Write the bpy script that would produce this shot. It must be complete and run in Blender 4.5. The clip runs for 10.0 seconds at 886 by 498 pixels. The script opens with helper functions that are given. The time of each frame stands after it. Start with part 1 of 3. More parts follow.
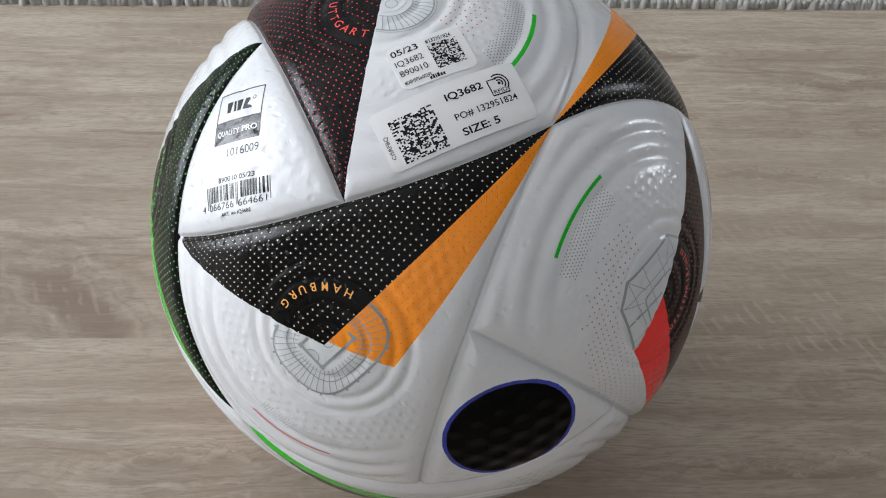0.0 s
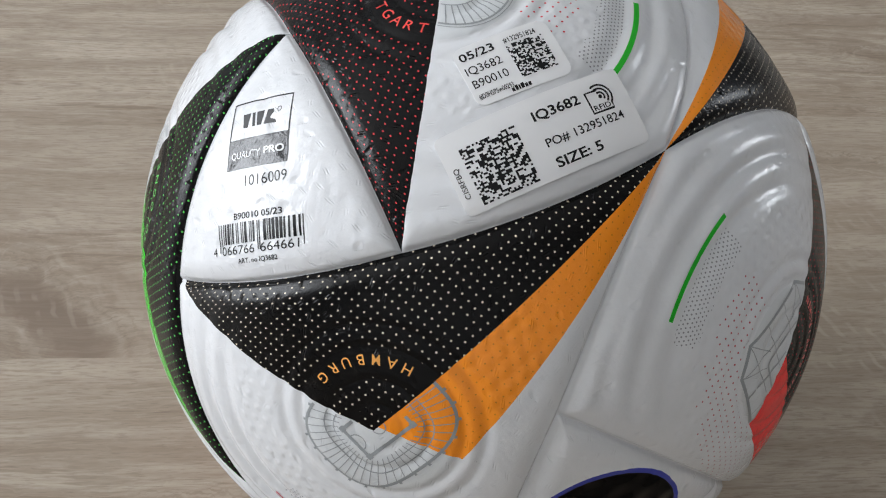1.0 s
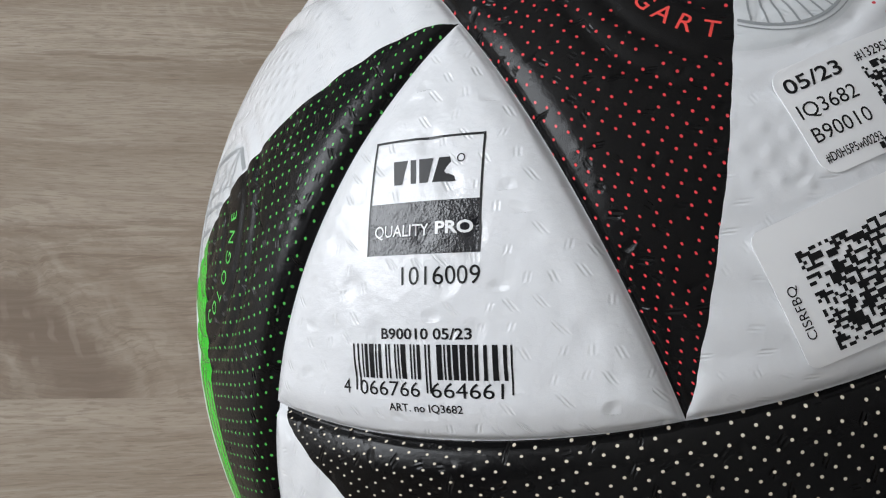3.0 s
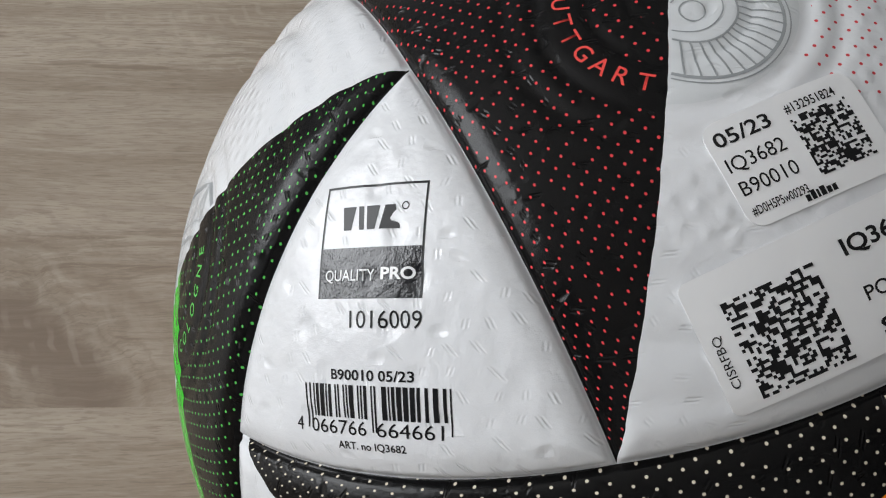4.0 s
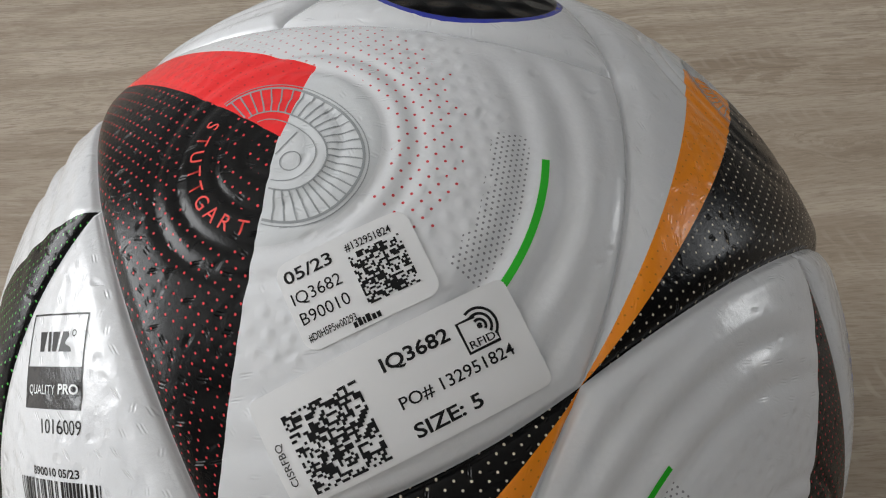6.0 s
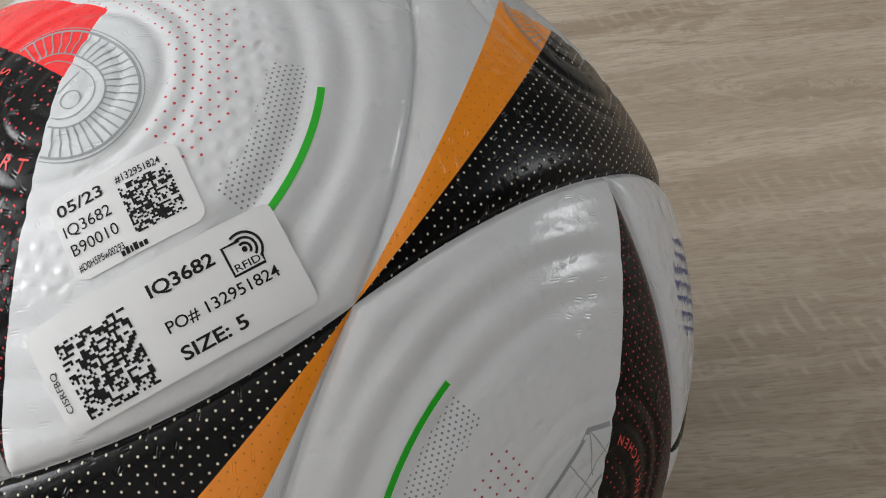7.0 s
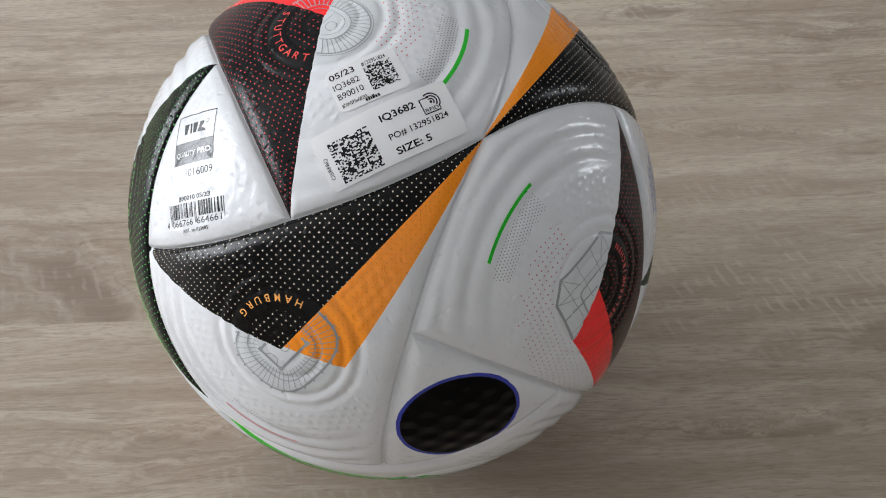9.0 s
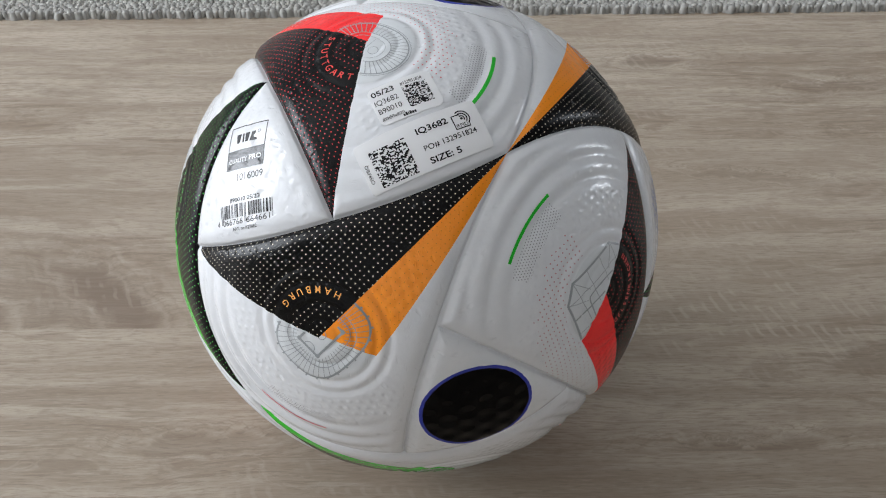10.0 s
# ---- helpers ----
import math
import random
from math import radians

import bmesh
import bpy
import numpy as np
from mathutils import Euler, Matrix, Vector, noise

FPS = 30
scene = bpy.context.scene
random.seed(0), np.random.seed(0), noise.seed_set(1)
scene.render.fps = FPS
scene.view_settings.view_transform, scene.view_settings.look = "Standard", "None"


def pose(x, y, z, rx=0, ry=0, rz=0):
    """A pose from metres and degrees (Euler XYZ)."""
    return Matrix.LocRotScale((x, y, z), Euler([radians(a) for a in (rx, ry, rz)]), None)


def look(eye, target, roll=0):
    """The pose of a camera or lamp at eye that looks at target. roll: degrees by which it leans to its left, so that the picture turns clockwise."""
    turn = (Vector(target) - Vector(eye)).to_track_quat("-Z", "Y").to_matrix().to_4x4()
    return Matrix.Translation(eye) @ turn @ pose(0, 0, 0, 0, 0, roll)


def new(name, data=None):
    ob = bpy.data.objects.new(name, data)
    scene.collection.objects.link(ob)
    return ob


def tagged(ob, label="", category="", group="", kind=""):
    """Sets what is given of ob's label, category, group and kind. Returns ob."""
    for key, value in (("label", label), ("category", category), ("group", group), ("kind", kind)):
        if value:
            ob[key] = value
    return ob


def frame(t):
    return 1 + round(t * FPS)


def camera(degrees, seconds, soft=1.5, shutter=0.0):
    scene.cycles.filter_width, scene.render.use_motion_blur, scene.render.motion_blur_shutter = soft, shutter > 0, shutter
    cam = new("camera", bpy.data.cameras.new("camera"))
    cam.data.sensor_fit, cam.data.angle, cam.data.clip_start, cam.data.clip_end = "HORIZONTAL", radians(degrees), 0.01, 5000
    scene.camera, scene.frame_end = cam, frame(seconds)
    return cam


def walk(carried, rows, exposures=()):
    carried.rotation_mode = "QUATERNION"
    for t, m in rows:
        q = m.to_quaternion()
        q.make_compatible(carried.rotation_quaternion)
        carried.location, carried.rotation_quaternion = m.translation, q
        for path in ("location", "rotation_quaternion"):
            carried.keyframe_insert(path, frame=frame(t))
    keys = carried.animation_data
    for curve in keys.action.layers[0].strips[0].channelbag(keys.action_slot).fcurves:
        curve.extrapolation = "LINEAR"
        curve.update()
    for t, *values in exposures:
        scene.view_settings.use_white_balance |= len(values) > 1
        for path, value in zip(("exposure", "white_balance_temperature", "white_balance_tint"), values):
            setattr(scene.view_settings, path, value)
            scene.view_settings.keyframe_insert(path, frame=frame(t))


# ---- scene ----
cam = camera(48.8, 10.0, soft=1.15)
PATH = [
    (0, -0.0029, -0.3092, 0.3609, 49.61, -1.68, 0.00),
    (0.5, -0.0132, -0.2736, 0.3567, 47.10, -2.38, -0.63),
    (1, -0.0289, -0.2398, 0.3382, 46.26, -2.90, -1.15),
    (1.5, -0.0485, -0.2095, 0.3161, 45.82, -3.80, -1.66),
    (2, -0.0642, -0.1782, 0.3042, 42.67, -4.19, -1.72),
    (2.5, -0.0692, -0.1587, 0.2970, 42.25, -4.31, -1.52),
    (2.7, -0.0717, -0.1525, 0.2933, 41.90, -4.46, -1.69),
    (3.8, -0.0663, -0.1425, 0.3018, 40.57, -3.75, -1.13),
    (4, -0.0604, -0.1433, 0.3045, 40.55, -3.42, -0.81),
    (4.5, -0.0459, -0.1467, 0.3128, 40.57, -2.36, 0.11),
    (5, -0.0265, -0.1526, 0.3315, 40.18, -0.68, 0.86),
    (5.5, -0.0030, -0.1525, 0.3457, 40.04, 1.19, 1.26),
    (6, 0.0232, -0.1443, 0.3413, 39.79, 3.63, 1.26),
    (6.2, 0.0368, -0.1395, 0.3382, 39.20, 4.85, 1.23),
    (7.3, 0.0669, -0.1691, 0.3334, 38.58, 5.84, -0.40),
    (7.5, 0.0647, -0.1831, 0.3395, 38.94, 5.73, -0.41),
    (8, 0.0508, -0.2249, 0.3559, 41.45, 4.57, -0.42),
    (8.5, 0.0372, -0.2659, 0.3772, 43.18, 2.98, 0.08),
    (9, 0.0277, -0.3092, 0.3960, 45.36, 1.30, 0.15),
    (9.5, 0.0254, -0.3401, 0.4065, 47.48, 0.47, 0.57),
    (10, 0.0157, -0.3481, 0.4077, 48.47, -0.30, 0.91),
]

walk(cam, [(t, pose(x, y, z, rx, ry, rz)) for t, x, y, z, rx, ry, rz in PATH],
     exposures=[(0.0, -0.42, 6430, 10), (1.5, -0.59, 6560, 10), (2.5, -0.74, 6500, 10), (4.5, -0.84, 6780, 10), (6.0, -0.77, 6850, 10),
                (7.5, -0.29, 6800, 10), (8.5, -0.37, 6620, 10), (10.0, -0.44, 6420, 10)])

# ---------------------------------------------------------------- sky and lamps
world = bpy.data.worlds.new("sky")
scene.world = world
world.use_nodes = True
sky = world.node_tree.nodes.new("ShaderNodeTexSky")
sky.sky_type, sky.sun_disc = "NISHITA", False
sky.sun_elevation, sky.sun_rotation = radians(35), radians(200)
world.node_tree.links.new(sky.outputs[0], world.node_tree.nodes["Background"].inputs[0])
world.node_tree.nodes["Background"].inputs[1].default_value = 0.12


def window_light(name, at, target, width, height, watts, colour):
    lamp = bpy.data.lights.new(name, "AREA")
    lamp.shape, lamp.size, lamp.size_y, lamp.energy, lamp.color = "RECTANGLE", width, height, watts, colour
    ob = new(name, lamp)
    ob.matrix_world = look(at, target)
    return ob


# daylight that enters by the two windows
window_light("window_daylight", (-3.05, 0.30, 1.20), (0.0, 0.30, 1.20), 1.6, 1.6, 180.0, (0.893, 0.935, 0.99))
window_light("window_daylight", (2.16, 0.75, 0.66), (0.0, 0.75, 0.66), 0.36, 0.50, 11.0, (0.893, 0.935, 0.99))


# ---------------------------------------------------------------- node helpers
class Graph:
    """A short way to write node materials."""

    def __init__(self, name):
        self.m = bpy.data.materials.new(name)
        self.m.use_nodes = True
        self.nt = self.m.node_tree
        self.bsdf = self.nt.nodes["Principled BSDF"]

    def node(self, kind, *ins, operation=None, noise_dimensions=None, interpolation_type=None):
        n = self.nt.nodes.new(kind)
        if operation:
            n.operation = operation
        if noise_dimensions:
            n.noise_dimensions = noise_dimensions
        if interpolation_type:
            n.interpolation_type = interpolation_type
        for i, v in enumerate(ins):
            self.put(n.inputs[i], v)
        return n

    def put(self, socket, v):
        if v is None:
            return
        if isinstance(v, bpy.types.NodeSocket):
            self.nt.links.new(v, socket)
        elif isinstance(v, (tuple, list)) and len(v) == 3 and socket.type == "RGBA":
            socket.default_value = (*v, 1)
        else:
            socket.default_value = v

    def f(self, op, a, b=None, c=None):
        return self.node("ShaderNodeMath", a, b, c, operation=op).outputs[0]

    def add(self, a, b): return self.f("ADD", a, b)
    def sub(self, a, b): return self.f("SUBTRACT", a, b)
    def mul(self, a, b): return self.f("MULTIPLY", a, b)
    def gt(self, a, b): return self.f("GREATER_THAN", a, b)
    def lt(self, a, b): return self.f("LESS_THAN", a, b)
    def both(self, *a):
        out = a[0]
        for b in a[1:]:
            out = self.mul(out, b)
        return out

    def step(self, a, lo, hi, to0=0.0, to1=1.0):
        return self.node("ShaderNodeMapRange", a, lo, hi, to0, to1, interpolation_type="SMOOTHSTEP").outputs[0]

    def dot(self, v, k):
        return self.node("ShaderNodeVectorMath", v, tuple(k), operation="DOT_PRODUCT").outputs["Value"]

    def vec(self, x, y, z=0.0):
        return self.node("ShaderNodeCombineXYZ", x, y, z).outputs[0]

    def scale(self, v, k):
        return self.node("ShaderNodeVectorMath", v, tuple(k), operation="MULTIPLY").outputs[0]

    def mix(self, fac, a, b):
        n = self.nt.nodes.new("ShaderNodeMix")
        n.data_type = "RGBA"
        self.put(n.inputs[0], fac), self.put(n.inputs[6], a), self.put(n.inputs[7], b)
        return n.outputs[2]

    def noise(self, v, scale, detail=3.0, rough=0.5, distort=0.0):
        n = self.nt.nodes.new("ShaderNodeTexNoise")
        self.put(n.inputs["Vector"], v)
        n.inputs["Scale"].default_value, n.inputs["Detail"].default_value = scale, detail
        n.inputs["Roughness"].default_value, n.inputs["Distortion"].default_value = rough, distort
        return n.outputs["Fac"]

    def random(self, v):
        return self.node("ShaderNodeTexWhiteNoise", v, noise_dimensions="2D").outputs["Value"]

    def coord(self, which="Object"):
        return self.nt.nodes.new("ShaderNodeTexCoord").outputs[which]

    def finish(self, colour=None, rough=None, height=None, distance=0.0002, strength=1.0, **more):
        self.put(self.bsdf.inputs["Base Color"], colour)
        self.put(self.bsdf.inputs["Roughness"], rough)
        for k, v in more.items():
            self.put(self.bsdf.inputs[k.replace("_", " ")], v)
        if height is not None:
            b = self.nt.nodes.new("ShaderNodeBump")
            b.inputs["Strength"].default_value, b.inputs["Distance"].default_value = strength, distance
            self.put(b.inputs["Height"], height)
            self.put(self.bsdf.inputs["Normal"], b.outputs[0])
        return self.m


def plain(name, colour, rough=0.5, grain=0.08, size=60.0, gloss=0.4):
    """A nearly plain surface with a faint mottling."""
    g = Graph(name)
    n = g.noise(g.coord(), size, 4.0)
    dark = tuple(c * (1 - grain) for c in colour)
    return g.finish(g.mix(n, dark, colour), rough, Specular_IOR_Level=gloss)


# ---------------------------------------------------------------- the ball's design, in one panel's own axes
R = 0.11
TIP = Vector((0, 0, 1))
WIDE = Vector((1, 0, 0))
CORNER = Vector((0.550, 0.2494, 0.797)).normalized()
RING = Vector((0.793, 0, 0.609)).normalized()       # centre of the printed stadium
EAST = Vector((0, 1, 0))
SOUTH = Vector((RING.z, 0, -RING.x))


def ring_point(r, az):
    """The direction r degrees from the stadium's centre, at the bearing az."""
    r, az = radians(r), radians(az)
    return math.cos(r) * RING + math.sin(r) * (math.cos(az) * EAST + math.sin(az) * SOUTH)


def plane3(a, b, c):
    n = (b - a).cross(c - a).normalized()
    return n, n.dot(a)


B_LOW = Vector((CORNER.z, -CORNER.x, CORNER.y))


def black_edge(middle):
    """The plane that cuts off the black field, through its corner, middle and the stadium's centre."""
    n, k = plane3(B_LOW, Vector(middle).normalized(), RING)
    return (n, k) if n.dot(TIP) > k else (-n, -k)


BLACK = ((Vector((-0.4911, -0.4523, 0.7544)), 0.0561), black_edge((0.850, -0.290, 0.440)), black_edge((0.850, -0.290, 0.440)))
def wedge_of(corner):
    """The far corner of the coloured wedge gives its lower edge's plane and its outer edge's slope."""
    corner = Vector(corner).normalized()
    n = RING.cross(corner).normalized()
    return (n if n.dot(TIP) > 0 else -n), corner.y / corner.x


NARROW, WIDER = wedge_of((0.722, 0.166, 0.671)), wedge_of((0.728, 0.179, 0.663))
THIN = (NARROW[0], 0.175)
WEDGE_N, WEDGE_SLOPE = NARROW


def in_black(p, k, skew=0.0):
    return p.y < skew * p.x and BLACK[k][0].dot(p) > BLACK[k][1]


def arc(a, b, n, bow=0.0):
    """n points from a towards b on the sphere; bow pushes the middle sideways, in degrees."""
    side = a.cross(b).normalized()
    out = []
    for i in range(n):
        s = i / n
        p = a.slerp(b, s)
        out.append((p + side * math.tan(radians(bow)) * 4 * s * (1 - s)).normalized())
    return out


def outline(corners, bows, counts):
    pts = []
    for i, a in enumerate(corners):
        pts += arc(a, corners[(i + 1) % len(corners)], counts[i], bows[i])
    return np.array([tuple(p) for p in pts])


SEAM_BOW = 1.5
EDGE_BOW = 1.5
_a, _b = Vector((CORNER.x, -CORNER.y, CORNER.z)), B_LOW
_a2, _b2 = CORNER.copy(), Vector((CORNER.z, CORNER.x, CORNER.y))
PANEL_EDGE = outline([TIP, _a, _b, WIDE, _b2, _a2],
                     [SEAM_BOW, EDGE_BOW, -SEAM_BOW, -SEAM_BOW, EDGE_BOW, SEAM_BOW], [80, 90, 80, 80, 90, 80])
OVAL_EDGE = outline([CORNER, Vector((CORNER.z, CORNER.x, CORNER.y)), Vector((CORNER.y, CORNER.z, CORNER.x))],
                    [-EDGE_BOW] * 3, [90] * 3)


def seam_depth(d):
    """Depth of the seam's groove at the distance d (metres) from it."""
    mm = d * 1000
    return -0.0012 * np.exp(-(mm / 0.85) ** 2) - 0.0015 * np.exp(-(mm / 3.3) ** 2)


def edge_distance(p, edge):
    best = np.full(len(p), -1.0)
    for i in range(0, len(edge)):
        best = np.maximum(best, p @ edge[i])
    return np.arccos(np.clip(best, -1, 1)) * R


def hump(r, at, width):
    return np.exp(-((r - at) / width) ** 2)


def panel_relief(p):
    """Moulded relief of a large panel: rings round the stadium and wide flutes."""
    r = np.degrees(np.arccos(np.clip(p @ np.array(RING), -1, 1)))
    south = p @ np.array(SOUTH)
    east = p[:, 1]
    h = -0.00040 * hump(r, 6.6, 0.55) - 0.00050 * hump(r, 10.9, 0.7) - 0.00025 * hump(r, 3.3, 0.5)
    h += -0.00050 * hump(r, 13.7, 0.8)
    az = np.degrees(np.arctan2(south, east))
    open_side = (0.6 + 0.4 * np.clip((az - 55) / 30, 0, 1)) * np.clip((az - 5) / 40, 0, 1) * np.clip((165 - az) / 65, 0, 1)
    h += open_side * (-0.0012 * hump(r, 24.2, 1.2) - 0.0015 * hump(r, 28.7, 1.3) - 0.0015 * hump(r, 33.2, 1.3) - 0.0009 * hump(r, 37.6, 1.3))
    return h


def panel_height(p):
    d = edge_distance(p, PANEL_EDGE)
    return panel_relief(p) * (1 - np.exp(-(d / 0.0065) ** 2)) + seam_depth(d)


def corner_height(p):
    """Plain corner panels have shallow round dents on a staggered grid."""
    c, right, up = MARK
    w = p @ np.array(c)
    x, y = 110 * (p @ np.array(right)) / w, 110 * (p @ np.array(up)) / w
    row = np.round((y - 5.8) / 7.3)
    q = (x + 0.2 - 4.4 * row) / 8.75
    off = np.hypot((q - np.round(q)) * 8.75, y - 5.8 - 7.3 * row)
    uneven = 0.55 + 0.45 * np.sin(np.round(q) * 2.7 + row * 1.9)
    d = edge_distance(p, OVAL_EDGE * MIRROR)
    return seam_depth(d) - 0.00034 * uneven * np.exp(-(off / 1.8) ** 3) * (1 - np.exp(-(d / 0.006) ** 2))


def axes(c, r):
    c = Vector(c).normalized()
    r = Vector(r)
    r = (r - c * r.dot(c)).normalized()
    return c, r, c.cross(r)


MARK = axes((1, -1, 1), (-0.365, 0.450, 0.815))     # the plane of the printed quality mark


MIRROR = np.array((1.0, -1.0, 1.0))


def oval_height(p):
    """Oval panels have round dents within their dark disc."""
    return seam_depth(edge_distance(p, OVAL_EDGE))


def patch(name, centre, edge, height, rings):
    """A panel's skin: rings of quads from its centre out to its seam."""
    n = len(edge)
    c = np.array(centre)
    s = 1 - (1 - np.linspace(0, 1, rings + 1)[1:]) ** 1.35
    dots = np.arccos(np.clip(edge @ c, -1, 1))
    rows = [c[None]]
    for t in s:
        w0, w1 = np.sin((1 - t) * dots) / np.sin(dots), np.sin(t * dots) / np.sin(dots)
        rows.append(w0[:, None] * c + w1[:, None] * edge)
    p = np.concatenate(rows)
    p /= np.linalg.norm(p, axis=1, keepdims=True)
    v = p * (R + height(p))[:, None]
    faces = [(0, 1 + i, 1 + (i + 1) % n) for i in range(n)]
    for k in range(rings - 1):
        o, q = 1 + k * n, 1 + (k + 1) * n
        faces += [(o + i, q + i, q + (i + 1) % n, o + (i + 1) % n) for i in range(n)]
    if np.dot(np.cross(edge[0] - c, edge[1] - c), c) < 0:
        faces = [f[::-1] for f in faces]
    me = bpy.data.meshes.new(name)
    me.from_pydata([tuple(x) for x in v], [], faces)
    me.polygons.foreach_set("use_smooth", [True] * len(faces))
    return me


# ---------------------------------------------------------------- the ball's materials
WHITE = (0.725, 0.738, 0.76)
INK = (0.0036, 0.0034, 0.0036)


def leather(g, u, v, field=None, waves=1.3, dashes=0.60):
    """Fine moulded relief: short slanted dashes in pairs, round pimples and a faint grain. u, v in millimetres."""
    cu, cv = g.mul(u, 1 / 4.6), g.mul(v, 1 / 3.7)
    row = g.f("FLOOR", cv)
    cu = g.add(cu, g.mul(row, 0.37))
    col = g.f("FLOOR", cu)
    x, y = g.sub(g.sub(cu, col), 0.5), g.sub(g.sub(cv, row), 0.5)
    rnd = g.random(g.vec(col, row))
    stray = g.random(g.vec(g.add(row, 41.0), col))
    x, y = g.add(x, g.mul(g.sub(stray, 0.5), 0.45)), g.add(y, g.mul(g.sub(rnd, 0.7), 0.5))
    lean = g.mul(y, g.step(stray, 0.0, 1.0, -0.35, 0.75))
    x = g.sub(x, lean)
    pair = g.f("ABSOLUTE", g.sub(g.f("ABSOLUTE", x), 0.08))
    line = g.both(g.step(pair, 0.0, 0.09, 1.0, 0.0), g.step(g.f("ABSOLUTE", y), 0.08, g.add(0.22, g.mul(stray, 0.16)), 1.0, 0.0), g.gt(rnd, 0.42), g.step(stray, 0.0, 1.0, 0.5, 1.2))
    d = g.f("SQRT", g.add(g.mul(x, x), g.mul(y, y)))
    pit = g.both(g.step(d, 0.0, 0.42, 1.0, 0.0), g.lt(rnd, 0.16))
    grain = g.noise(g.vec(u, v), 1.3, 3.0)
    swell = g.noise(g.vec(u, v), 0.22, 2.0)
    grain = g.add(grain, g.mul(g.noise(g.vec(u, v), 5.5, 2.0), 0.5))
    h = g.sub(g.add(g.mul(grain, 0.22), g.mul(swell, waves)), g.add(g.mul(line, dashes), g.mul(pit, 0.9)))
    if field is not None:
        h = g.add(h, field)
    return h


def lattice(g, u, v, pitch, turn, radius, soft=False, square=False):
    """Round dots on a staggered or a square lattice."""
    ratio = 1.0 if square else 1.155
    c, s = math.cos(radians(turn)) / pitch, math.sin(radians(turn)) / pitch
    x, y = g.add(g.mul(u, c), g.mul(v, s)), g.sub(g.mul(v, c * ratio), g.mul(u, s * ratio))
    row = g.f("FLOOR", y)
    if not square:
        x = g.add(x, g.mul(row, 0.5))
    col = g.f("FLOOR", x)
    dx, dy = g.mul(g.sub(g.sub(x, col), 0.5), pitch), g.mul(g.sub(g.sub(y, row), 0.5), pitch / ratio)
    d = g.f("SQRT", g.add(g.mul(dx, dx), g.mul(dy, dy)))
    return d, g.random(g.vec(col, row)), g.step(d, 0.0 if soft else radius * 0.8, radius * 1.2, 1.0, 0.0)


